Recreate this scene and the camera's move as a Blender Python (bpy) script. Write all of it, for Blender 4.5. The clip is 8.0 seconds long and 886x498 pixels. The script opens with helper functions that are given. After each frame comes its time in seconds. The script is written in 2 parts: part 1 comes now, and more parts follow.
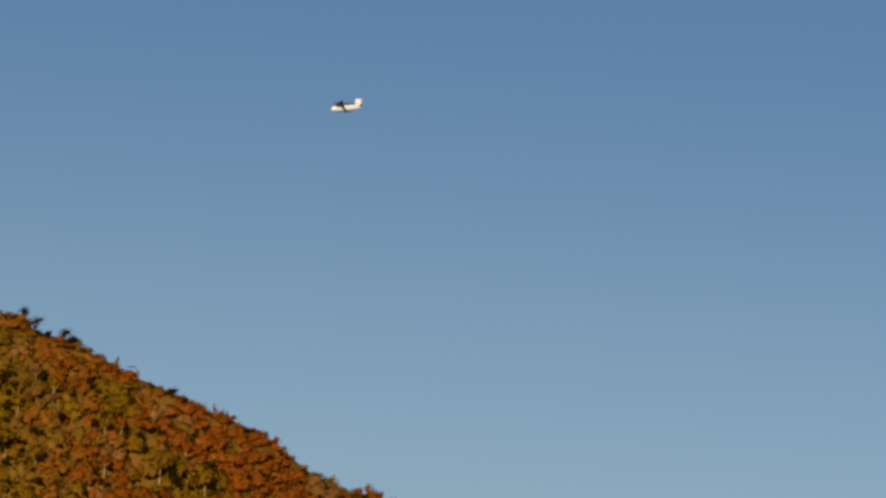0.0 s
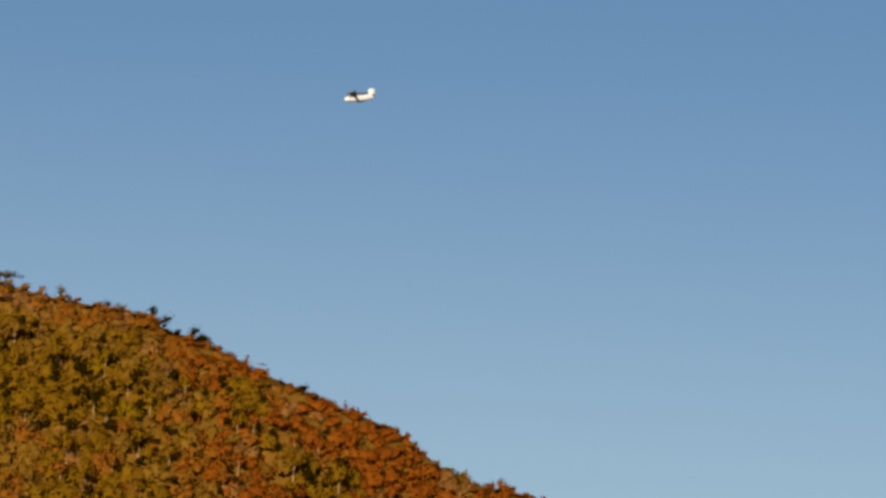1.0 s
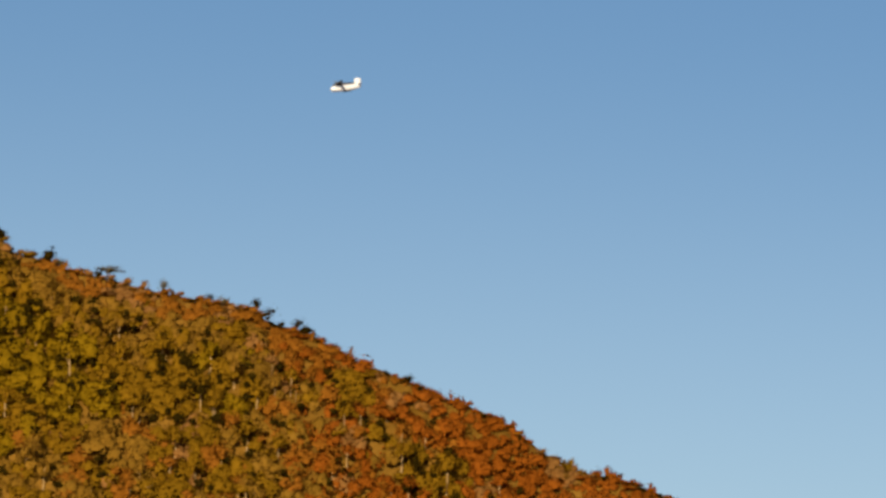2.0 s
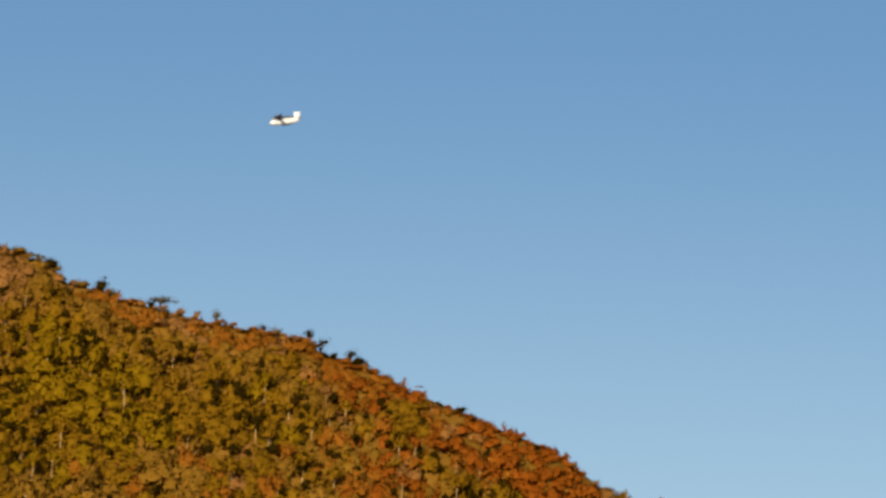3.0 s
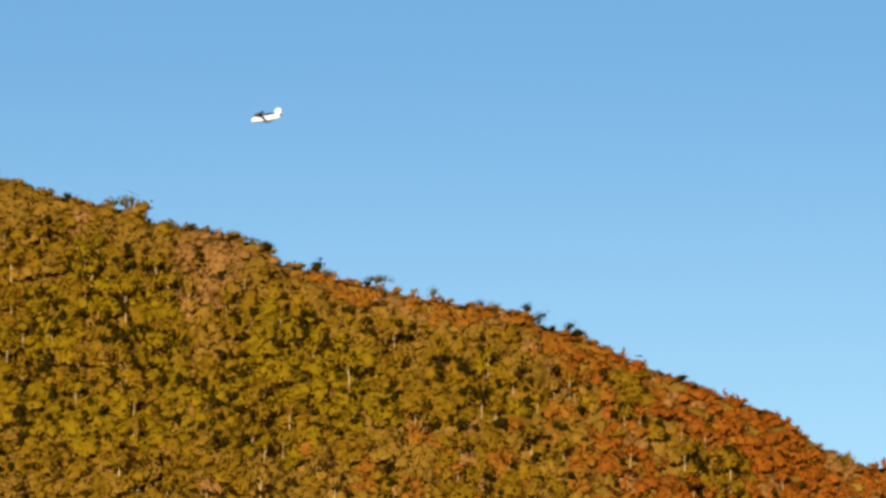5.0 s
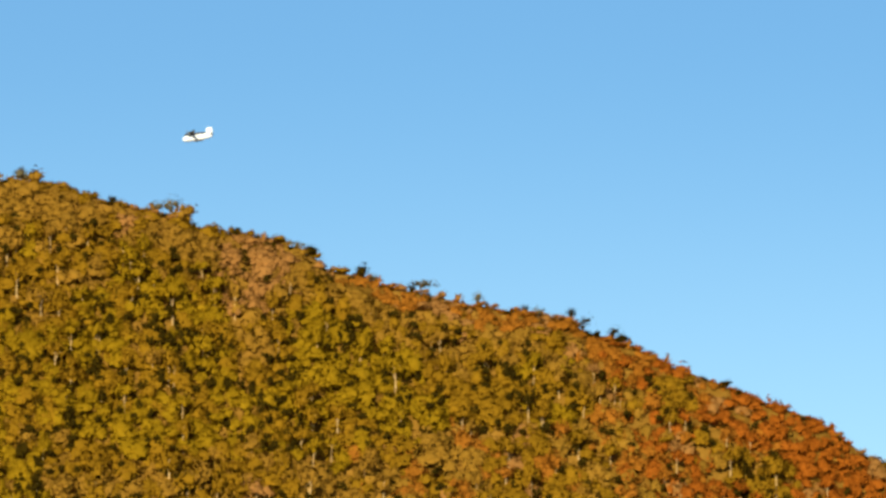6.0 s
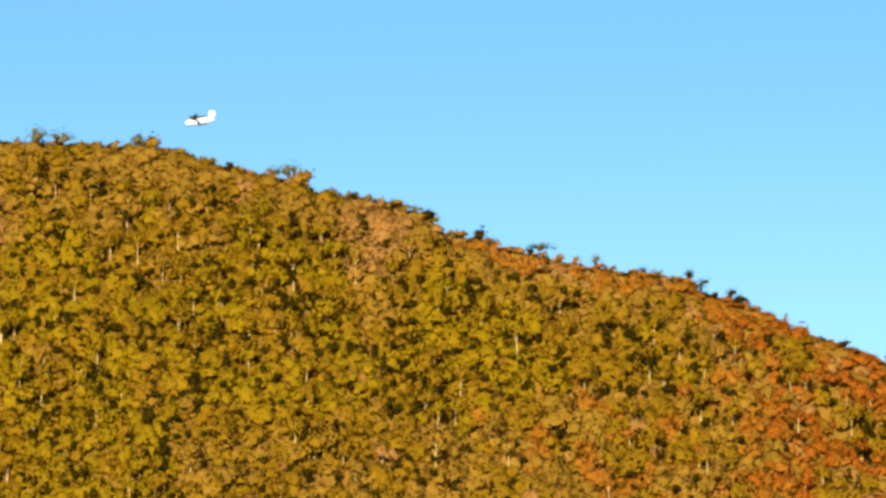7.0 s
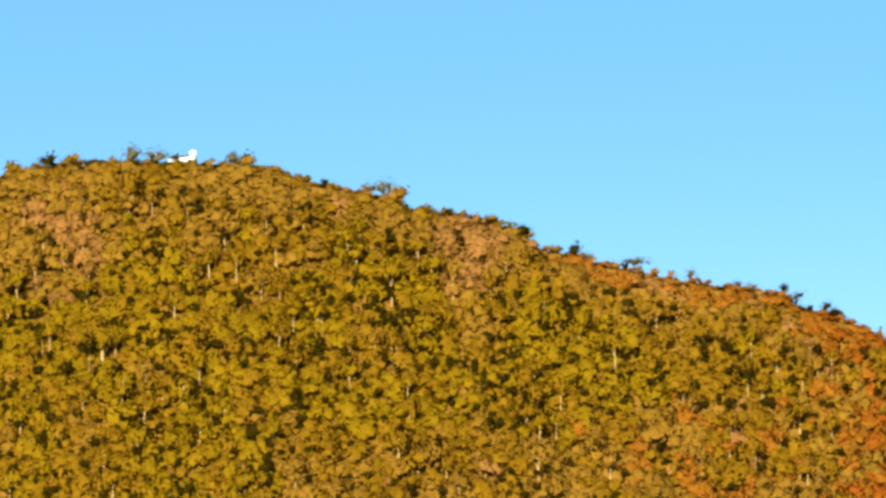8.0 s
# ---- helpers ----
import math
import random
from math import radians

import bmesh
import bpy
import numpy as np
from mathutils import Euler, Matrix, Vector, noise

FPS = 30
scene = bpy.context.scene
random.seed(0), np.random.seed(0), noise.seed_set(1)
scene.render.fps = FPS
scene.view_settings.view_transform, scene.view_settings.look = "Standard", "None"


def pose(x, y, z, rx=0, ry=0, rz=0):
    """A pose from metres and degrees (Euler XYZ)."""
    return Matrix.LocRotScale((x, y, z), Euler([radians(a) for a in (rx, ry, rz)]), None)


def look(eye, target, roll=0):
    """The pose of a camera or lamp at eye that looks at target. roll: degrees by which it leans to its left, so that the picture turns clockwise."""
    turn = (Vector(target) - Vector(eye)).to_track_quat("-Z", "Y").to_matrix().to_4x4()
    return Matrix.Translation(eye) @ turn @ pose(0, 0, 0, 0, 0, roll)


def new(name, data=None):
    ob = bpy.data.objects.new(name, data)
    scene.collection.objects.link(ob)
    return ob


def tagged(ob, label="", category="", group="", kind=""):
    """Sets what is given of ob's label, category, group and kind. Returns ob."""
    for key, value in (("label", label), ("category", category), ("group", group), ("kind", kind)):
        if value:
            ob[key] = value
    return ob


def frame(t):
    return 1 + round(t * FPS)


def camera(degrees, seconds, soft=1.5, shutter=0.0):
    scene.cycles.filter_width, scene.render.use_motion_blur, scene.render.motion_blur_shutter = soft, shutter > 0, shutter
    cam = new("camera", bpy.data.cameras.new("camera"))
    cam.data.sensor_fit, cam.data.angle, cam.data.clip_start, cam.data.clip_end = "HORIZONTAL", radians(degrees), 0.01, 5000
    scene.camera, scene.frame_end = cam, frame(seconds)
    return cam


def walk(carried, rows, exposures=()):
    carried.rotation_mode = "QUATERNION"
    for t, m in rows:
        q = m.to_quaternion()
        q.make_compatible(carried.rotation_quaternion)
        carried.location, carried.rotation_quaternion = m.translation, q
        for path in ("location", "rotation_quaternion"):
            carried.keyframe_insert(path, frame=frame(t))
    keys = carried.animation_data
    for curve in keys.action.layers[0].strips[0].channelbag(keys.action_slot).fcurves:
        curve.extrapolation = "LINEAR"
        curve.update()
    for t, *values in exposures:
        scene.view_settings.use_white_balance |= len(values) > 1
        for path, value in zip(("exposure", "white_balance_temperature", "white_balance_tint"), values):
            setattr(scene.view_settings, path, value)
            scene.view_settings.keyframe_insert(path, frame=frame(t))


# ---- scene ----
cam = camera(2 * math.degrees(math.atan(784 / 12500)), 8.0, soft=3.1)
# seconds, x, height of the eye, yaw, pitch, roll: a fast, gently falling run along y = 0
ROWS = [
    (0.0, 99.93, 23.74, 2.6260, 6.3906, 4.2177),
    (0.5, 87.46, 23.63, 2.7201, 6.3034, 2.9929),
    (1.0, 74.98, 23.35, 2.2414, 6.3020, 3.3730),
    (1.5, 62.49, 22.92, 2.0455, 6.4035, 3.3821),
    (2.0, 50.01, 22.33, 1.6429, 6.2337, 2.4122),
    (2.2, 45.01, 22.05, 1.4014, 6.2342, 2.2563),
    (3.3, 17.51, 20.06, 0.2805, 6.6513, 2.2507),
    (3.5, 12.51, 19.61, 0.1613, 6.6497, 1.7349),
    (4.0, 0.00, 18.39, -0.0000, 6.5000, 1.1139),
    (4.5, -12.51, 17.02, -0.2674, 6.6217, 0.5892),
    (4.7, -17.52, 16.42, -0.2334, 6.5944, 0.3310),
    (5.8, -45.05, 12.71, -1.3890, 6.7313, 0.3844),
    (6.0, -50.06, 11.95, -1.5369, 6.8321, 0.3714),
    (6.5, -62.58, 9.95, -1.4365, 6.8842, -0.0929),
    (7.0, -75.11, 7.79, -2.0096, 6.7622, -0.2085),
    (7.5, -87.63, 5.47, -2.7218, 7.0527, -0.5209),
    (8.0, -100.16, 3.00, -2.6647, 7.1588, -0.7176),
]
EXPOSURES = [
    (0.0, -0.45, 7050, 9), (1.0, -0.19, 7150, 10), (1.5, -0.20, 7150, 10), (2.2, 0.08, 7150, 9), (3.5, 0.05, 6950, 6),
    (4.5, 0.34, 6680, 0), (6.0, 0.64, 6600, -4), (6.5, 0.74, 6590, -7), (7.0, 1.00, 6580, -10), (7.5, 0.87, 6580, -9), (8.0, 1.05, 6580, -11),
]


def eye(x, z, yaw, pitch, roll):
    return pose(x, 0, z, 0, 0, yaw) @ pose(0, 0, 0, 90 + pitch) @ pose(0, 0, 0, 0, 0, roll)


walk(cam, [(t, eye(x, z, yaw, pitch, roll)) for t, x, z, yaw, pitch, roll in ROWS], EXPOSURES)

# ---------------------------------------------------------------- light
SUN_ELEVATION, SUN_AZIMUTH = 27.0, 194.0      # azimuth clockwise from +y
world = bpy.data.worlds.new("sky")
scene.world = world
world.use_nodes = True
wn = world.node_tree
sky = wn.nodes.new("ShaderNodeTexSky")
sky.sky_type = "NISHITA"
sky.sun_disc = False
sky.sun_elevation, sky.sun_rotation = radians(SUN_ELEVATION), radians(SUN_AZIMUTH)
sky.altitude, sky.air_density, sky.dust_density, sky.ozone_density = 1000, 1.0, 0.10, 7.5
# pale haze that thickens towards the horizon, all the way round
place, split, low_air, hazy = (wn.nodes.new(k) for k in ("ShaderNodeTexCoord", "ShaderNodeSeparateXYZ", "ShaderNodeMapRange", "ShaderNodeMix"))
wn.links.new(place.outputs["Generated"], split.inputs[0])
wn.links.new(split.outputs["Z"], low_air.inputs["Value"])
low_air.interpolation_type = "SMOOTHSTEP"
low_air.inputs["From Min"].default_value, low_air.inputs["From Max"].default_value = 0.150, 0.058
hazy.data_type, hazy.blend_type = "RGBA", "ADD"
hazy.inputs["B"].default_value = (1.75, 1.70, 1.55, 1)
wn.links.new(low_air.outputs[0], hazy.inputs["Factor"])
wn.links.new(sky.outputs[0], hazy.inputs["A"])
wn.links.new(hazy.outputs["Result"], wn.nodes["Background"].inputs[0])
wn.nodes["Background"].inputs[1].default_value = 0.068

lamp = bpy.data.lights.new("sun", "SUN")
lamp.energy, lamp.angle, lamp.color = 5.0, radians(0.5), (1.0, 0.90, 0.72)
sun = new("sun", lamp)
az, el = radians(SUN_AZIMUTH), radians(SUN_ELEVATION)
sun_from = Vector((math.sin(az) * math.cos(el), math.cos(az) * math.cos(el), math.sin(el)))
sun.matrix_basis = look(sun_from * 500, (0, 0, 0))


# ---------------------------------------------------------------- materials
def material(name, low, high, rough=0.8, grain=3.0, patch=0.15, bump=0.0, metal=0.0, island=0.0, thin=0.0):
    """A surface between two colours: grain and patches in metres, spread from piece to piece by island."""
    m = bpy.data.materials.new(name)
    m.use_nodes = True
    nt = m.node_tree
    bsdf = nt.nodes["Principled BSDF"]
    bsdf.inputs["Roughness"].default_value, bsdf.inputs["Metallic"].default_value = rough, metal
    bsdf.inputs["Specular IOR Level"].default_value = 0.02 if rough > 0.65 else 0.5
    geo = nt.nodes.new("ShaderNodeNewGeometry")
    fine, wide = nt.nodes.new("ShaderNodeTexNoise"), nt.nodes.new("ShaderNodeTexNoise")
    for node, scale in ((fine, grain), (wide, patch)):
        node.inputs["Scale"].default_value, node.inputs["Detail"].default_value = scale, 4
        nt.links.new(geo.outputs["Position"], node.inputs["Vector"])
    add = nt.nodes.new("ShaderNodeMath")
    add.operation = "ADD"
    nt.links.new(fine.outputs[0], add.inputs[0])
    nt.links.new(wide.outputs[0], add.inputs[1])
    last = add
    if island:
        spread = nt.nodes.new("ShaderNodeMath")
        spread.operation = "MULTIPLY_ADD"
        nt.links.new(geo.outputs["Random Per Island"], spread.inputs[0])
        spread.inputs[1].default_value = island
        nt.links.new(add.outputs[0], spread.inputs[2])
        last = spread
    span = nt.nodes.new("ShaderNodeMapRange")
    span.inputs["From Min"].default_value, span.inputs["From Max"].default_value = 0.7, 1.3 + island
    nt.links.new(last.outputs[0], span.inputs["Value"])
    mix = nt.nodes.new("ShaderNodeMix")
    mix.data_type = "RGBA"
    mix.inputs["A"].default_value, mix.inputs["B"].default_value = (*low, 1), (*high, 1)
    nt.links.new(span.outputs[0], mix.inputs["Factor"])
    nt.links.new(mix.outputs["Result"], bsdf.inputs["Base Color"])
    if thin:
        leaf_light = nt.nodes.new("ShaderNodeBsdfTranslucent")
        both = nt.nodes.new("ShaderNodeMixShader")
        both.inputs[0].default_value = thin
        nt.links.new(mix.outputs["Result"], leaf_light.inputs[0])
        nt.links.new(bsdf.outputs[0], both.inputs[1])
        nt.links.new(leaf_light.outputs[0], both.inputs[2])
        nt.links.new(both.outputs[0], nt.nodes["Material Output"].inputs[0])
    if bump:
        relief = nt.nodes.new("ShaderNodeBump")
        relief.inputs["Strength"].default_value = bump
        nt.links.new(fine.outputs[0], relief.inputs["Height"])
        nt.links.new(relief.outputs[0], bsdf.inputs["Normal"])
    return m


SOIL = material("dry_grass_and_soil", (0.13, 0.062, 0.008), (0.25, 0.12, 0.018), 0.95, 0.8, 0.06, 0.5)
LEAF = {
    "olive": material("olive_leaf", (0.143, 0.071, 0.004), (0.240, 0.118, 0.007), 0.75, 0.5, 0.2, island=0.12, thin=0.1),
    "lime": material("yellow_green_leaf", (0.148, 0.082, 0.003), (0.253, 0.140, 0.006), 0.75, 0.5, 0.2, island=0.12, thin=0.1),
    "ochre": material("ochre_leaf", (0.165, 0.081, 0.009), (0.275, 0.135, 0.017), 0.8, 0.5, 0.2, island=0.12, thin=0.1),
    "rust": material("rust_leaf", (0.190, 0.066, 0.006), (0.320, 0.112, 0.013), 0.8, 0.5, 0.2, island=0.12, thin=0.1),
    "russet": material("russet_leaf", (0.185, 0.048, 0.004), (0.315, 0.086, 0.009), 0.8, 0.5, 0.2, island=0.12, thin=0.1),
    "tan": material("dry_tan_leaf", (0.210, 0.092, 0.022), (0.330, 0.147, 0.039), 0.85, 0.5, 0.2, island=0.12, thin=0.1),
    # dark leaves, and the near-black colour used as shade between crowns
    "dark": material("dark_leaf_and_gap_shade", (0.014, 0.009, 0.001), (0.036, 0.021, 0.0015), 0.9, 1.2, 0.35, island=0.3, thin=0.1),
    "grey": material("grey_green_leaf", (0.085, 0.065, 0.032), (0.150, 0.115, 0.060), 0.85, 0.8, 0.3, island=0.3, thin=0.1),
}
BARK = material("brown_bark", (0.07, 0.045, 0.025), (0.16, 0.105, 0.06), 0.9, 6.0, 0.3, 0.4)
PALE_BARK = material("pale_bark", (0.42, 0.26, 0.10), (0.58, 0.38, 0.17), 0.85, 6.0, 0.3, 0.4)
WHITE_PAINT = material("white_aircraft_paint", (0.84, 0.84, 0.84), (0.90, 0.90, 0.90), 0.3, 1.5, 0.3)
# belly pod's dark grey; on wings and nacelles it paints in their shade
DARK_PAINT_AND_SHADE = material("dark_grey_paint_and_shade", (0.025, 0.025, 0.028), (0.05, 0.05, 0.055), 0.45, 3.0, 0.5)
# the wing's shade as a colour, for the band on top of the fuselage
WING_SHADE = material("brownish_wing_shade", (0.035, 0.024, 0.022), (0.06, 0.042, 0.038), 0.55, 3.0, 0.5)
GLASS = material("dark_cabin_glass", (0.015, 0.02, 0.025), (0.03, 0.035, 0.04), 0.08, 2.0, 0.3)
STEEL = material("bare_metal", (0.30, 0.30, 0.31), (0.48, 0.48, 0.50), 0.35, 5.0, 0.4, metal=0.9)


# ---------------------------------------------------------------- the hill
RIDGE = [(-420, -2.9), (-330, 41.1), (-200, 106.2), (-140, 131.5), (-116.7, 139.65), (-115, 140.65), (-112.7, 141.05),
         (-108.7, 141.35), (-92.6, 141.65), (-84.5, 141.25), (-80.5, 140.85), (-75.6, 139.65), (-68.4, 137.75), (-63.5, 136.75),
         (-60.3, 136.05), (-58.6, 134.65), (-52, 133.55), (-48.5, 133.05), (-45, 132.05), (-41.5, 130.65), (-39.8, 128.75),
         (-36.5, 128.15), (-33.9, 127.55), (-32.4, 126.75), (-26, 125.45), (-20, 124.05), (-12, 122.85), (-7.5, 122.35),
         (-4.5, 121.35), (-3, 120.05), (2.5, 119.05), (6.2, 116.8), (9.6, 115.2), (17, 112.7), (18.2, 111.8), (25.5, 109.4),
         (29.8, 107.9), (34, 105.1), (39, 101.5), (44.5, 100.1), (47.5, 99.9), (54, 97.7), (58, 95.5), (120, 59.9), (250, -2.1)]
RX, RZ = np.array([p[0] for p in RIDGE], float), np.array([p[1] for p in RIDGE], float)
CREST = 1000.0
STEEP = 1.38


def rough_ground(x, y):
    return (np.sin(x * 0.31 + 1.3) * np.sin(y * 0.27 + x * 0.05) * 0.3 + np.sin(x * 0.13 + y * 0.09) * 0.3
            + np.sin(x * 0.83 + y * 0.61) * 0.1)


def ground_height(x, y):
    """The hill: a ridge along y = CREST, steep towards the camera, gentler behind, flat land round it."""
    x, y = np.asarray(x, float), np.asarray(y, float)
    crest = np.interp(x, RX, RZ)
    front, back = np.maximum(CREST - y, 0), np.maximum(y - CREST, 0)
    drop = np.where(front < 75, STEEP * front - 0.9 * (1 - np.exp(-front / 1.5)), STEEP * 75 - 0.9 + (front - 75) * 0.42) + 0.55 * back
    z = crest - drop
    near = np.clip(front / 6, 0, 1)
    z = z + rough_ground(x, y) * near * np.clip((z - 2) / 20, 0, 1)
    swell = 0.4 * np.sin(x * 0.011) * np.sin(y * 0.013)
    return np.where(z > 8, z, 8 * np.exp(np.clip(z - 8, -400, 0) / 8)) + swell


def mesh_of(name, verts, faces, materials, indices=None, smooth=False, normals=None):
    me = bpy.data.meshes.new(name)
    faces = np.asarray(faces, np.int32)
    verts = np.asarray(verts, np.float32)
    n, k = faces.shape
    me.vertices.add(len(verts))
    me.vertices.foreach_set("co", verts.ravel())
    me.loops.add(n * k)
    me.loops.foreach_set("vertex_index", faces.ravel())
    me.polygons.add(n)
    me.polygons.foreach_set("loop_start", np.arange(0, n * k, k, dtype=np.int32))
    for m in materials:
        me.materials.append(m)
    if indices is not None:
        me.polygons.foreach_set("material_index", np.asarray(indices, np.int32))
    me.polygons.foreach_set("use_smooth", np.full(n, smooth))
    me.update(calc_edges=True)
    me.validate()
    if normals is not None:
        me.attributes.new("custom_normal", "FLOAT_VECTOR", "POINT").data.foreach_set("vector", np.asarray(normals, np.float32).ravel())
    return me


def axis(*spans):
    return np.unique(np.concatenate([np.arange(a, b + 1e-6, s) for a, b, s in spans]))


gx = axis((-4800, -600, 300), (-600, -150, 25), (-150, 75, 1.1), (75, 300, 25), (300, 4800, 300))
gy = axis((-1200, 600, 150), (600, 900, 20), (900, 1012, 1.1), (1012, 1300, 24), (1300, 4900, 300))
mx, my = np.meshgrid(gx, gy)
nx, ny = len(gx), len(gy)
cell = (np.arange(ny - 1)[:, None] * nx + np.arange(nx - 1)[None, :]).ravel()
ground = new("ground", mesh_of("ground", np.stack([mx.ravel(), my.ravel(), ground_height(mx, my).ravel()], 1),
                               np.stack([cell, cell + 1, cell + nx + 1, cell + nx], 1), [SOIL], smooth=True))
tagged(ground, "dry ochre grass and soil of a steep scrub-covered hill", "ground", kind="structure")


# ---------------------------------------------------------------- trees and shrubs
rng = np.random.default_rng(7)


def ball(level):
    bm = bmesh.new()
    bmesh.ops.create_icosphere(bm, subdivisions=level, radius=1)
    v = np.array([p.co[:] for p in bm.verts])
    f = np.array([[p.index for p in q.verts] for q in bm.faces])
    bm.free()
    return v, f


BALL_V, BALL_F = ball(1)


def crown_shape(lobes, leaves, spread, flat, base, leaf_size, seed, loose=1.5):
    """A crown about 1 wide and 1 high: knobbly lobes, wrapped in bent leaf clumps that shade as a rounded mass. All triangles."""
    r = np.random.default_rng(seed)
    verts, faces, normals, count = [], [], [], 0
    for i in range(lobes):
        angle = i * 2.4 + r.uniform(-0.4, 0.4)
        out = spread * math.sqrt((i + 0.3) / lobes) * r.uniform(0.75, 1.1)
        c = np.array([out * math.cos(angle), out * math.sin(angle), base + (1 - base) * r.uniform(0.25, 0.72)])
        size = np.array([1, 1, flat]) * r.uniform(0.21, 0.33)
        v = BALL_V * (1 + r.uniform(-0.32, 0.32, (len(BALL_V), 1))) * size * (0.78 if loose < 1.7 else 0.55) + c
        verts.append(v)
        normals.append(BALL_V)
        faces.append(BALL_F + count)
        count += len(v)
        d = r.normal(size=(leaves, 3))
        d[:, 2] = np.abs(d[:, 2]) * 0.9 - 0.35
        d /= np.linalg.norm(d, axis=1, keepdims=True)
        p = c + d * size * r.uniform(0.4 * loose, loose, (leaves, 1))
        a = np.cross(d, r.normal(size=(leaves, 3)))
        a /= np.linalg.norm(a, axis=1, keepdims=True) + 1e-9
        tilt = d + 0.9 * r.normal(size=(leaves, 3))
        b = np.cross(tilt, a)
        b /= np.linalg.norm(b, axis=1, keepdims=True) + 1e-9
        s = leaf_size * r.uniform(0.5, 1.5, (leaves, 1))
        fold = d * s * 0.35
        quad = np.stack([p - a * s, p - b * s * 0.7 + fold, p + a * s, p + b * s * 0.7 + fold * 0.4], 1)
        verts.append(quad.reshape(-1, 3))
        normals.append(np.repeat(d + 0.5 * r.normal(size=d.shape), 4, axis=0))
        k = count + np.arange(leaves)[:, None] * 4
        outward = np.einsum("ij,ij->i", np.cross(quad[:, 1] - quad[:, 0], quad[:, 2] - quad[:, 0]), d)[:, None] > 0
        faces.append(np.concatenate([np.where(outward, k + [0, 1, 2], k + [0, 2, 1]), np.where(outward, k + [0, 2, 3], k + [0, 3, 2])]))
        count += leaves * 4
    v = np.concatenate(verts)
    whole = v - [0, 0, 0.35]
    n = np.concatenate(normals)
    n = n / (np.linalg.norm(n, axis=1, keepdims=True) + 1e-9) + 0.9 * whole / (np.linalg.norm(whole, axis=1, keepdims=True) + 1e-9)
    v[:, 2] = np.maximum(v[:, 2], base * 0.6)
    return v, np.concatenate(faces), n / (np.linalg.norm(n, axis=1, keepdims=True) + 1e-9)


def tube(path, radii, sides=6):
    path = np.asarray(path, float)
    ring = np.linspace(0, 2 * math.pi, sides, endpoint=False)
    verts, faces = [], []
    for p, r in zip(path, radii):
        verts.append(np.stack([p[0] + r * np.cos(ring), p[1] + r * np.sin(ring), np.full(sides, p[2])], 1))
    for i in range(len(path) - 1):
        for j in range(sides):
            a, b = i * sides + j, i * sides + (j + 1) % sides
            faces += [[a, b, b + sides], [a, b + sides, a + sides]]
    return np.concatenate(verts), np.array(faces)


def trunk_shape(height, radius, limbs, seed):
    """A tapered, slightly crooked stem with rising limbs, to a height of 1."""
    r = np.random.default_rng(seed)
    bend = r.uniform(-0.05, 0.05, (5, 2))
    levels = np.linspace(-0.12, height, 5)
    verts, faces = tube([(bend[i][0] * i / 4, bend[i][1] * i / 4, z) for i, z in enumerate(levels)],
                        radius * np.array([1.35, 1.0, 0.82, 0.66, 0.4]))
    for i in range(limbs):
        a, z = i * 2.4 + r.uniform(0, 1), height * r.uniform(0.45, 0.9)
        reach, rise = r.uniform(0.16, 0.34), r.uniform(0.14, 0.3)
        v, f = tube([(0, 0, z), (0.5 * reach * math.cos(a), 0.5 * reach * math.sin(a), z + 0.6 * rise),
                     (reach * math.cos(a), reach * math.sin(a), z + rise)], radius * np.array([0.55, 0.4, 0.18]), 4)
        faces = np.concatenate([faces, f + len(verts)])
        verts = np.concatenate([verts, v])
    return verts, faces


# lobes, leaves a lobe, spread, flatness, crown's base, leaf size; stem height, radius, limbs
FORMS = {
    "round": [(crown_shape(5, 26, 0.30, 1.2, 0.10, 0.074, s), trunk_shape(0.62, 0.030, 4, s)) for s in (1, 2, 3, 4, 5, 6)],
    "shrub": [(crown_shape(4, 28, 0.32, 1.25, 0.0, 0.080, s), trunk_shape(0.45, 0.035, 5, s)) for s in (11, 12, 13, 14, 15, 16)],
    "tall": [(crown_shape(6, 28, 0.30, 0.7, 0.46, 0.060, s, 1.8), trunk_shape(0.78, 0.038, 4, s)) for s in (21, 22, 23, 24)],
    "flat_topped": [(crown_shape(7, 24, 0.42, 0.5, 0.45, 0.050, s, 2.0), trunk_shape(0.75, 0.030, 5, s)) for s in (31, 32)],
    "sparse": [(crown_shape(6, 20, 0.36, 0.8, 0.10, 0.050, s, 2.0), trunk_shape(0.80, 0.036, 6, s)) for s in (41, 42, 43, 44)],
    "gap_shade": [(crown_shape(4, 16, 0.42, 0.55, 0.55, 0.085, s, 1.25), trunk_shape(0.70, 0.030, 3, s)) for s in (61, 62, 63, 64)],
    "low": [(crown_shape(3, 20, 0.36, 1.0, 0.0, 0.090, s), trunk_shape(0.40, 0.035, 3, s)) for s in (51, 52, 53, 54)],
}
WORDS = {"olive": "olive-green", "lime": "yellow-green", "ochre": "ochre-leaved", "rust": "rust-brown", "russet": "reddish-brown", "tan": "dry tan", "dark": "dark green", "grey": "grey-green"}
SHAPES = {"round": "round-crowned tree on the dry hillside", "shrub": "dense shrub low on the dry hillside",
          "tall": "slender tree with a pale trunk and high crown", "flat_topped": "flat-topped tree with spreading limbs on the ridge",
          "sparse": "thin tree with open branches on the ridge"}
MESHES = {}


def meshes_for(form, i, leaf):
    key = (form, i, leaf)
    if key not in MESHES:
        (cv, cf, cn), (tv, tf) = FORMS[form][i]
        bark = PALE_BARK if form == "tall" else BARK
        MESHES[key] = (mesh_of("crown", cv, cf, [LEAF[leaf]], smooth=True, normals=cn), mesh_of("trunk", tv, tf, [bark], smooth=True))
    return MESHES[key]


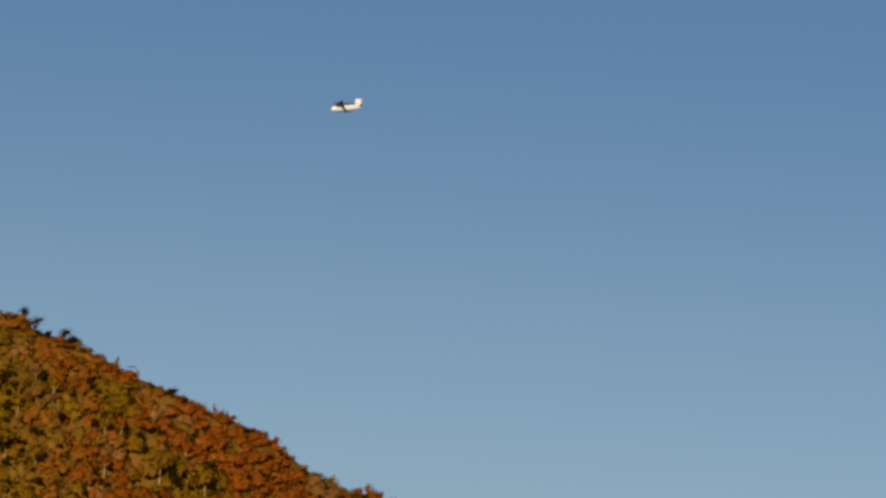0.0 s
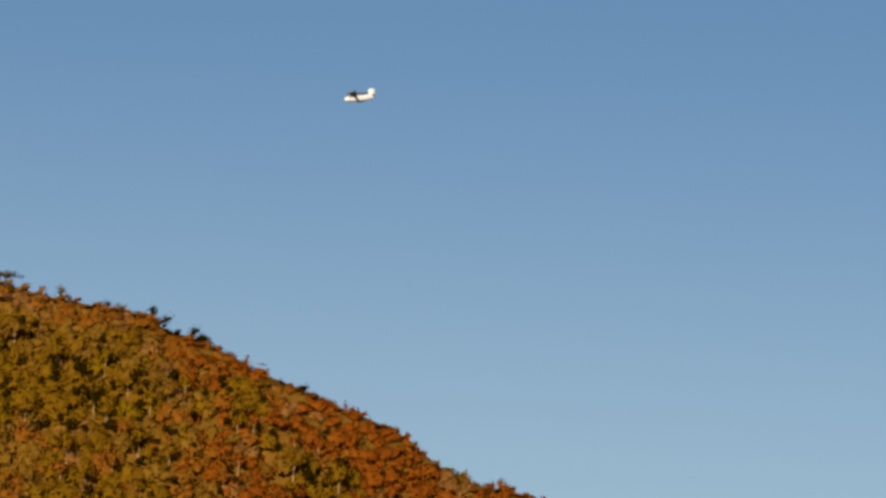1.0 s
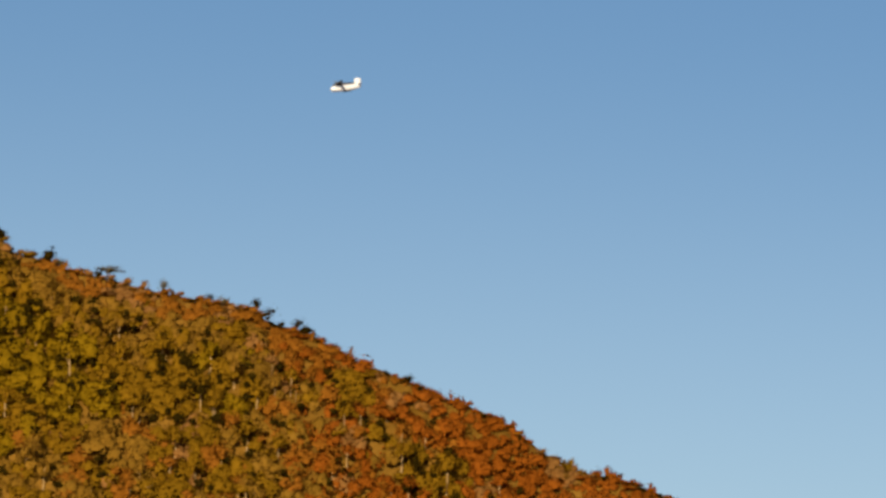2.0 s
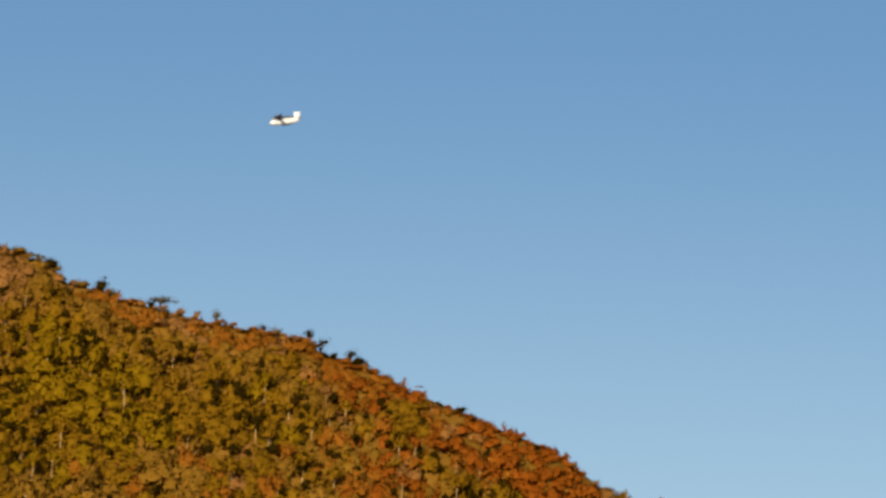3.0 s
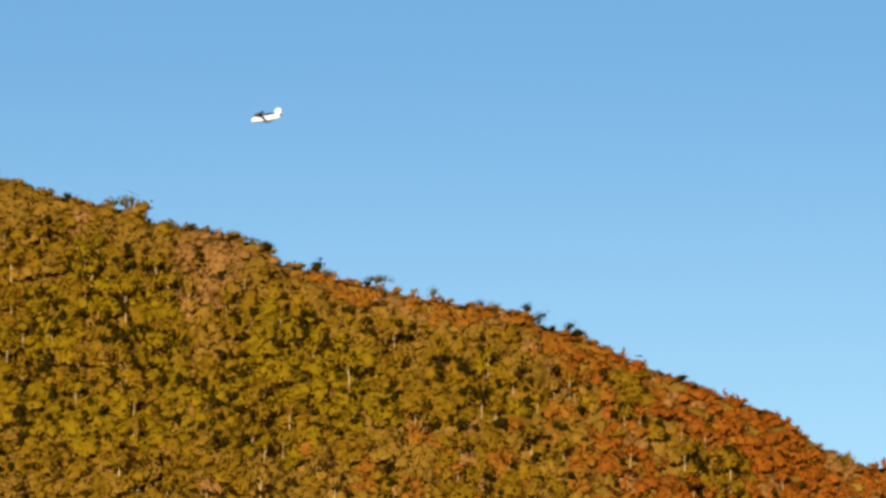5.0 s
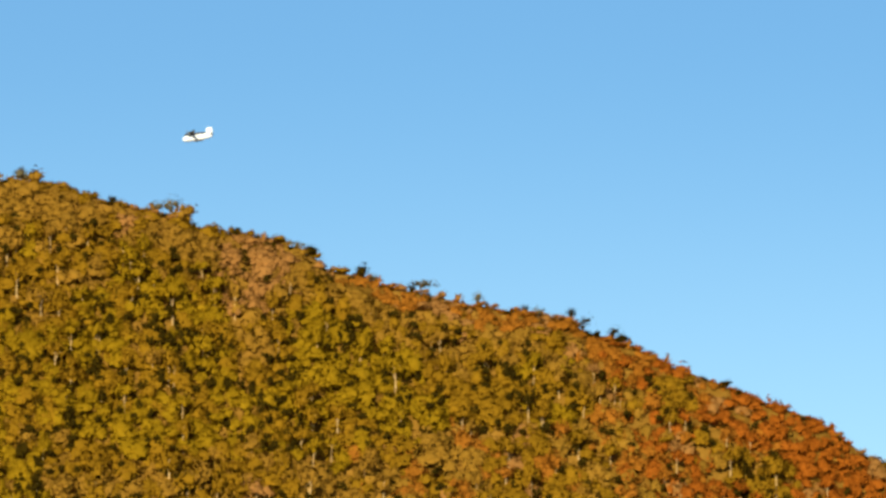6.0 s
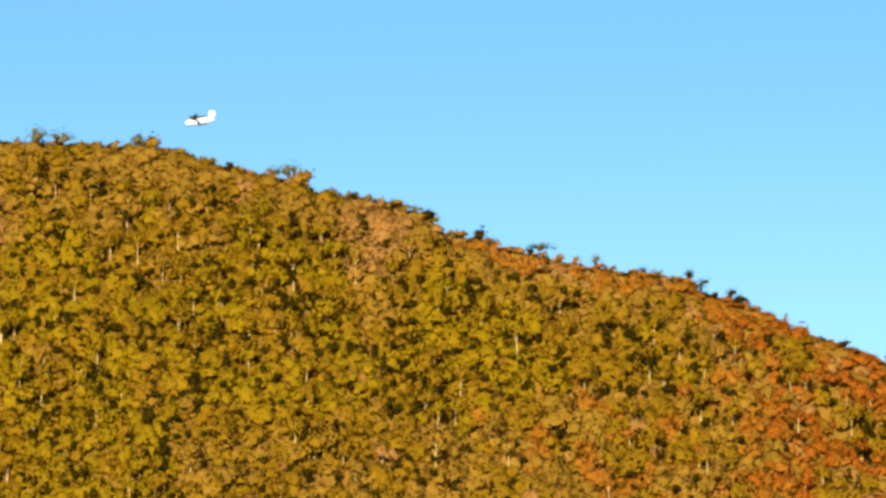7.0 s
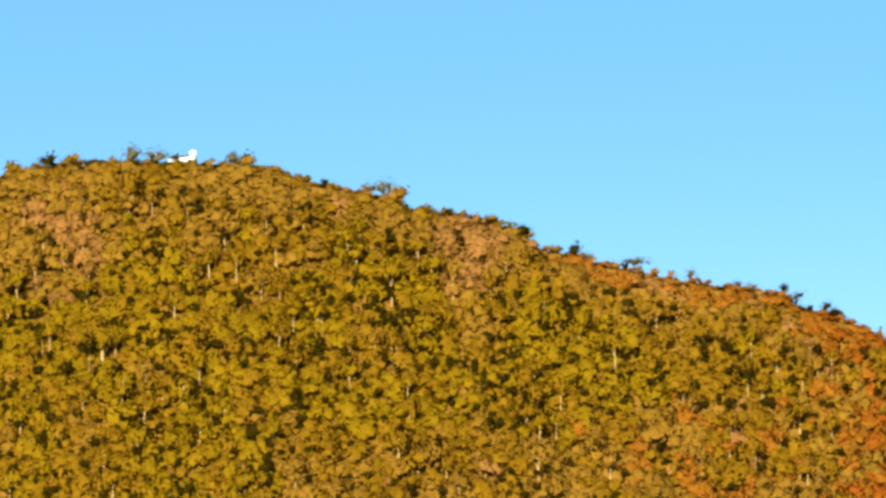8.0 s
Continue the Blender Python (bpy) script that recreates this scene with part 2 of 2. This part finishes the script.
def plant(form, leaf, x, y, height, width, group, sink=0.1):
    """One tree or shrub as a thing of its own: a base with a trunk and a crown."""
    i = int(rng.integers(len(FORMS[form])))
    kind = "shrub" if form in ("shrub", "low") else "tree"
    base = new(kind)
    base.matrix_basis = (Matrix.Translation((x, y, float(ground_height(x, y)) - sink))
                         @ Matrix.Rotation(rng.uniform(0, 6.28), 4, "Z") @ Matrix.Diagonal((width, width, height, 1)))
    for name, me in zip(("crown", "trunk"), meshes_for(form, i, leaf)):
        new(name, me).parent = base
    return tagged(base, WORDS[leaf] + " " + SHAPES[form], kind, group)


def near(x, z, cx, cz, radius):
    return math.hypot(x - cx, (z - cz)) < radius


def leaf_at(x, y, r):
    """Which leaf grows where: rust on the drier shoulder and along its crest, green in the hollow, ochre near the top."""
    z = float(ground_height(x, y))
    below = float(np.interp(x, RX, RZ)) - z
    u = 0.5 + 0.75 * noise.noise((x * 0.11, z * 0.15, 3.0)) + 0.35 * noise.noise((x * 0.3, z * 0.4, 9.0)) + 0.25 * (r.random() - 0.5)
    u = min(max(u, 0.0), 0.999)
    wob = 4 * math.sin(x * 0.21) + 3 * math.sin(z * 0.33 + x * 0.07)
    if near(x, z, -16, 109.0, 5 + 0.3 * wob):
        return "dark" if u < 0.22 else "olive"
    red = "russet" if x + wob + 28 * (r.random() - 0.5) > 9 else "rust"
    if near(x, z, 22, 98.0, 5 + 0.3 * wob) or near(x, z, 9.5, 109, 3 + 0.3 * wob) or near(x, z, 15, 104, 2.5 + 0.3 * wob):
        return "dark" if u < 0.30 else "olive" if u < 0.8 else red
    if near(x, z, -49, 125, 6 + 0.4 * wob):
        return "tan" if u < 0.55 else "ochre"
    if near(x, z, -108, 128, 8 + 0.4 * wob):
        return "tan" if u < 0.45 else "ochre"
    if -38 < x < -5 and below < 3.2 + 0.2 * wob:
        return "rust" if u < 0.5 else "tan" if u < 0.75 else "ochre"
    if x + 0.6 * wob + 5 * (r.random() - 0.5) > -6:
        if x + 22 * (r.random() - 0.5) < 6 and below > 8.5 + 0.4 * wob:
            return "rust" if u < 0.40 else "ochre" if u < 0.64 else "olive" if u < 0.78 else "tan"
        return red if u < 0.80 else "tan" if u < 0.93 else "ochre" if u < 0.97 else "olive"
    if x > -30 + wob and z < 105 + 0.6 * wob:
        return "ochre" if u < 0.4 else "rust" if u < 0.6 else "olive" if u < 0.88 else "tan"
    if below < 8 + 0.5 * wob:
        return "ochre" if u < 0.62 else "olive" if u < 0.88 else "tan"
    if below < (12 if -72 < x < -10 else 18) + 0.7 * wob:
        return "olive" if u < 0.55 else "ochre" if u < 0.85 else "lime"
    if near(x, z, -34, 109, 11 + 0.6 * wob):
        return "lime" if u < 0.7 else "olive"
    if z < 99.5 + 0.5 * wob and x > -78:
        return "ochre" if u < 0.5 else "olive" if u < 0.85 else "tan"
    if r.random() < 0.10:
        return "dark"
    return "lime" if u < 0.55 else "olive" if u < 0.9 else "ochre"


# trees that stand out on the skyline: form, leaf, x, height of the top, width
SKYLINE = [
    ("shrub", "dark", -110.0, 142.7, 2.6), ("shrub", "olive", -106.0, 142.6, 3.0), ("sparse", "grey", -97.9, 144.3, 2.6),
    ("sparse", "grey", -94.3, 143.5, 3.0), ("shrub", "grey", -83.4, 142.9, 2.6), ("shrub", "ochre", -81.4, 143.1, 2.8),
    ("shrub", "ochre", -77.5, 141.0, 2.6), ("shrub", "dark", -70.5, 138.9, 1.2), ("sparse", "grey", -64.0, 138.4, 2.4),
    ("sparse", "grey", -62.2, 138.9, 2.4), ("shrub", "ochre", -60.2, 137.9, 2.8), ("shrub", "olive", -56.0, 134.9, 3.0),
    ("shrub", "dark", -53.0, 134.6, 2.4), ("round", "olive", -46.8, 133.5, 3.6), ("sparse", "grey", -44.2, 132.8, 2.6),
    ("round", "dark", -42.0, 131.9, 2.4), ("shrub", "olive", -37.6, 128.9, 2.2), ("round", "dark", -35.0, 129.4, 2.2),
    ("sparse", "grey", -33.2, 128.0, 2.0), ("flat_topped", "grey", -26.2, 127.3, 3.6), ("shrub", "tan", -23.4, 125.9, 1.8),
    ("sparse", "grey", -18.2, 125.7, 1.7), ("sparse", "dark", -11.4, 123.9, 1.4), ("sparse", "grey", -9.6, 123.7, 1.6),
    ("tall", "dark", -4.9, 123.3, 1.4), ("sparse", "dark", -3.1, 122.3, 2.2), ("sparse", "dark", 1.1, 120.9, 1.6),
    ("round", "dark", 2.5, 119.6, 1.8), ("shrub", "dark", 4.4, 117.9, 1.8), ("shrub", "dark", 17.0, 113.4, 2.4),
    ("shrub", "rust", 33.0, 106.1, 2.2), ("shrub", "dark", 22.2, 110.4, 1.6), ("shrub", "dark", 38.6, 102.4, 1.8),
]
for form, leaf, x, top, width in SKYLINE:
    y = CREST - rng.uniform(0.0, 0.7)
    plant(form, leaf, x, y, top - float(ground_height(x, y)) + 0.15, width, "trees on the skyline")

# low shrubs that close the crest between them
x = -121.0
while x < 58.0:
    y = CREST - rng.uniform(0.1, 1.0)
    leaf = leaf_at(x, y, rng)
    plant("shrub", leaf if rng.random() < 0.8 else "dark", x, y, rng.uniform(0.6, 1.2), rng.uniform(1.2, 2.1), "shrubs along the crest")
    x += rng.uniform(0.8, 1.5)

# the slope: a jittered grid of plants; the tall ones and some of the rest are things of their own, the others one wood
WOOD_V, WOOD_F, WOOD_M, WOOD_N, SINGLE = [], [], [], [], [0, 0]
LEAVES = list(LEAF)
wood_count = 0


def grow(shape, x, y, width, height, slot, lean, sink):
    """Add one plant's crown to the wood, turned at random; lean lets it follow the slope, to which its leaves open."""
    global wood_count
    v, f, n = shape
    a = rng.uniform(0, 6.28)
    ca, sa = math.cos(a), math.sin(a)
    vx, vy = (v[:, 0] * ca - v[:, 1] * sa) * width, (v[:, 0] * sa + v[:, 1] * ca) * width
    WOOD_V.append(np.stack([vx + x, vy + y, v[:, 2] * height + float(ground_height(x, y)) - sink + lean * vy], 1))
    n = np.stack([n[:, 0] * ca - n[:, 1] * sa, n[:, 0] * sa + n[:, 1] * ca - 0.5, n[:, 2] + 0.4], 1)
    WOOD_N.append(n / np.linalg.norm(n, axis=1, keepdims=True))
    WOOD_F.append(f + wood_count)
    WOOD_M.append(np.full(len(f), slot))
    wood_count += len(v)


row_y = CREST - 1.6
while row_y > 951.0:
    x = -128.0 + rng.uniform(0, 1.5)
    while x < 64.0:
        px, py = x + rng.uniform(-1.2, 1.2), min(row_y + rng.uniform(-1.2, 1.2), CREST - 1.1)
        leaf = leaf_at(px, py, rng)
        u = rng.random()
        form = "tall" if u < 0.10 and py < CREST - 6 else "round" if u < 0.55 else "shrub"
        scale = math.exp(rng.normal(0, 0.14) + 0.3 * noise.noise((px * 0.22, py * 0.3, 5.0)))
        height = (4.5 if form == "tall" else 2.5 if form == "round" else 1.9) * scale
        width = (2.5 if form == "tall" else 2.9) * math.exp(rng.normal(0, 0.18)) * scale ** 0.6
        if leaf in ("rust", "russet", "tan"):
            height, width = height * 0.8, width * 0.85
        if leaf == "dark" and not near(px, py, -16, 985, 12):
            width *= 0.6
        height *= min(1.0, 0.42 + 0.1 * (CREST - py))
        lone = form == "tall" or rng.random() < 0.07
        kind = 1 if form == "shrub" else 0
        if lone and SINGLE[kind] < 280 and py > 962:
            SINGLE[kind] += 1
            plant(form, leaf, px, py, height, width, "trees on the slope" if kind == 0 else "shrubs on the slope", 0.25)
        else:
            crown, (tv, tf) = FORMS[form][int(rng.integers(len(FORMS[form])))]
            grow(crown, px, py, width, height, LEAVES.index(leaf), 0.65, 0.25)
            if form == "tall":
                grow((tv, tf, tv * [1, 1, 0] + [0, 0, 1e-3]), px, py, width, height, len(LEAVES), 0.0, 0.25)
        x += rng.uniform(1.15, 1.95)
    row_y -= rng.uniform(0.95, 1.25)
# low scrub that fills between them; a few are coloured near-black as gap shade
for i in range(3600):
    px, py = rng.uniform(-127, 62), CREST - 0.4 - 46 * rng.random()
    leaf = leaf_at(px, py, rng)
    leaf = "dark" if rng.random() < 0.08 else leaf
    grow(FORMS["low"][i % 4][0], px, py, rng.uniform(1.2, 2.2), rng.uniform(0.7, 1.5), LEAVES.index(leaf), 1.1, 0.15)
# near-black crowns painting the shaded gaps between trees, thickest in the green hollow
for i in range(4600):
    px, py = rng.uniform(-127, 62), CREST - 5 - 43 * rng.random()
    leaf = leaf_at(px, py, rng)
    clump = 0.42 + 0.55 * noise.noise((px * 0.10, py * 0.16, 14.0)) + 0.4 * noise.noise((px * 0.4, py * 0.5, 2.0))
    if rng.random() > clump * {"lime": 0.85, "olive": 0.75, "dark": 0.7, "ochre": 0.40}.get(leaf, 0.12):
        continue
    grow(FORMS["gap_shade"][i % 4][0], px, py, rng.uniform(0.8, 1.5), rng.uniform(2.6, 3.5), LEAVES.index("dark"), 0.0, 0.25)
wood = new("woodland", mesh_of("woodland", np.concatenate(WOOD_V), np.concatenate(WOOD_F), [*(LEAF[k] for k in LEAVES), PALE_BARK],
                               np.concatenate(WOOD_M), smooth=True, normals=np.concatenate(WOOD_N)))
tagged(wood, "dense olive, ochre and rust scrub covering the hillside", "woodland", kind="stuff")


# ---------------------------------------------------------------- the aircraft
def part(name, bm, mat, parent, label="", smooth=True):
    me = bpy.data.meshes.new(name)
    bmesh.ops.recalc_face_normals(bm, faces=bm.faces)
    bm.to_mesh(me)
    bm.free()
    me.materials.append(mat)
    for f in me.polygons:
        f.use_smooth = smooth
    ob = new(name, me)
    ob.parent = parent
    return tagged(ob, label)


def loft(stations, sides=20, power=2.4):
    """A closed body along x from rings (x, centre height, half width, half height)."""
    bm = bmesh.new()
    rings = []
    for x, cz, w, h in stations:
        ring = []
        for j in range(sides):
            a = 2 * math.pi * j / sides
            c, s = math.cos(a), math.sin(a)
            ring.append(bm.verts.new((x, w * math.copysign(abs(c) ** (2 / power), c), cz + h * math.copysign(abs(s) ** (2 / power), s))))
        rings.append(ring)
    for r0, r1 in zip(rings, rings[1:]):
        for j in range(sides):
            bm.faces.new((r0[j], r0[(j + 1) % sides], r1[(j + 1) % sides], r1[j]))
    bm.faces.new(rings[0])
    bm.faces.new(rings[-1][::-1])
    return bm


def airfoil(sections):
    """A wing through sections (leading x, y, z, chord, thickness, upright): upright ones are thick along y."""
    profile = [(0, 0), (0.05, 0.45), (0.25, 1), (0.6, 0.7), (1, 0.04), (1, -0.04), (0.6, -0.3), (0.25, -0.45), (0.05, -0.3)]
    bm = bmesh.new()
    rings = []
    for x, y, z, chord, thick, upright in sections:
        if upright:
            rings.append([bm.verts.new((x + u * chord, y + w * thick, z)) for u, w in profile])
        else:
            rings.append([bm.verts.new((x + u * chord, y, z + w * thick)) for u, w in profile])
    for r0, r1 in zip(rings, rings[1:]):
        for j in range(len(profile)):
            k = (j + 1) % len(profile)
            bm.faces.new((r0[j], r0[k], r1[k], r1[j]))
    bm.faces.new(rings[0])
    bm.faces.new(rings[-1][::-1])
    return bm


def rod(a, b, r0, r1, sides=10):
    a, b = Vector(a), Vector(b)
    bm = bmesh.new()
    bmesh.ops.create_cone(bm, cap_ends=True, segments=sides, radius1=r0, radius2=r1, depth=(b - a).length)
    turn = (b - a).to_track_quat("Z", "Y").to_matrix().to_4x4()
    bmesh.ops.transform(bm, matrix=Matrix.Translation((a + b) / 2) @ turn, verts=bm.verts)
    return bm


def plate(x0, x1, z0, z1, y, depth):
    bm = bmesh.new()
    bmesh.ops.create_cube(bm, size=1)
    bmesh.ops.transform(bm, matrix=Matrix.Translation(((x0 + x1) / 2, y, (z0 + z1) / 2)) @ Matrix.Diagonal((x1 - x0, depth, z1 - z0, 1)), verts=bm.verts)
    bmesh.ops.bevel(bm, geom=bm.edges[:], offset=0.04 if depth > 0.08 else depth * 0.4, segments=2, affect="EDGES")
    return bm


def aircraft():
    """A white high-wing twin-engined aircraft, 14 m long, nose towards -x; the origin is the middle of its body."""
    plane = new("aircraft")
    part("fuselage", loft([(-7.0, -0.70, 0.10, 0.12), (-6.85, -0.70, 0.45, 0.52), (-6.4, -0.65, 0.80, 0.92), (-5.5, -0.52, 1.05, 1.25),
                           (-4.4, -0.42, 1.15, 1.40), (-2.5, -0.38, 1.18, 1.46), (0.6, -0.32, 1.18, 1.46), (2.6, -0.15, 1.08, 1.36),
                           (4.6, 0.12, 0.80, 1.20), (6.4, 0.38, 0.42, 0.95), (7.0, 0.60, 0.12, 0.55)]), WHITE_PAINT, plane, "gloss white fuselage")
    # added body, dark in colour to imitate the shaded wing along the top
    part("wing_shade_band", loft([(-4.0, 0.95, 0.30, 0.20), (-3.4, 1.15, 0.85, 0.70), (-1.0, 1.20, 0.90, 0.75), (2.4, 1.25, 0.70, 0.68), (4.4, 1.35, 0.25, 0.45)]),
         WING_SHADE, plane, "brownish grey body added for the wing's shaded band")
    for s in (1, -1):
        # coloured dark all over to imitate the shaded underside
        wing = part("wing", airfoil([(-3.2, s * 0.3, 1.30, 2.0, 0.26, False), (-3.2, s * 3.6, 1.42, 1.9, 0.24, False),
                              (-2.9, s * 7.6, 1.62, 1.3, 0.14, False), (-2.75, s * 7.9, 1.64, 0.9, 0.06, False)]), DARK_PAINT_AND_SHADE, plane, "wing with underside shade painted dark grey")
        # nacelle's shade put into its dark colour too
        nacelle = part("engine", loft([(-4.3, 1.45, 0.30, 0.32), (-4.1, 1.45, 0.46, 0.52), (-3.2, 1.50, 0.55, 0.64), (-1.9, 1.45, 0.40, 0.46), (-1.0, 1.45, 0.10, 0.10)]),
                       DARK_PAINT_AND_SHADE, plane, "engine nacelle with shade painted dark grey")
        nacelle.location = (-0.8, s * 2.7, 0)
        wing.location.x = -0.8
        part("spinner", rod((-4.28, 0, 1.45), (-4.75, 0, 1.45), 0.24, 0.04), STEEL, nacelle, "bare metal spinner")
        for i in range(4):
            blade = airfoil([(-4.45, 0.0, 0.0, 0.14, 0.05, False), (-4.44, 0.8, 0.0, 0.18, 0.035, False), (-4.40, 1.35, 0.0, 0.10, 0.02, False)])
            bmesh.ops.transform(blade, matrix=Matrix.Translation((0, 0, 1.45)) @ Matrix.Rotation(radians(20 + 90 * i), 4, "X"), verts=blade.verts)
            part("propeller_blade", blade, STEEL, nacelle, "bare metal propeller blade")
        part("stabilizer", airfoil([(5.3, s * 0.1, 0.95, 1.5, 0.12, False), (5.6, s * 2.6, 1.0, 1.1, 0.08, False)]), WHITE_PAINT, plane)
        for x in (-3.2, -2.3, -1.4, -0.5, 0.4, 1.3):
            part("cabin_window", plate(x - 0.18, x + 0.18, 0.22, 0.58, s * (1.09 if x < 1 else 1.03), 0.05), GLASS, plane, "dark cabin window")
        part("cockpit_window", plate(-5.2, -4.6, 0.25, 0.62, s * 0.88, 0.08), GLASS, plane, "dark cockpit side window")
    part("windscreen", loft([(-6.0, 0.36, 0.40, 0.06), (-5.5, 0.68, 0.60, 0.12), (-5.0, 0.86, 0.66, 0.12)]), GLASS, plane, "dark raked windscreen")
    part("tail_fin", airfoil([(3.2, 0, 1.0, 3.8, 0.10, True), (3.95, 0, 1.6, 3.15, 0.16, True), (4.35, 0, 3.5, 2.8, 0.12, True),
                              (4.55, 0, 3.75, 2.4, 0.04, True)]), WHITE_PAINT, plane, "tall broad white tail fin")
    part("belly_pod", loft([(-1.8, -1.75, 0.25, 0.10), (-1.2, -1.88, 0.6, 0.28), (1.6, -1.76, 0.6, 0.30), (2.8, -1.45, 0.2, 0.14)]), DARK_PAINT_AND_SHADE, plane, "dark grey belly pod")
    return tagged(plane, "small white high-wing twin-engined aircraft flying in descent", "aircraft")


plane = aircraft()
plane.matrix_basis = Matrix.Translation((-73.67, 2840, 397.2)) @ Matrix.Rotation(radians(12), 4, "Z") @ Matrix.Rotation(radians(-7), 4, "Y") @ Matrix.Rotation(radians(-4), 4, "X") @ Matrix.Scale(0.91, 4)
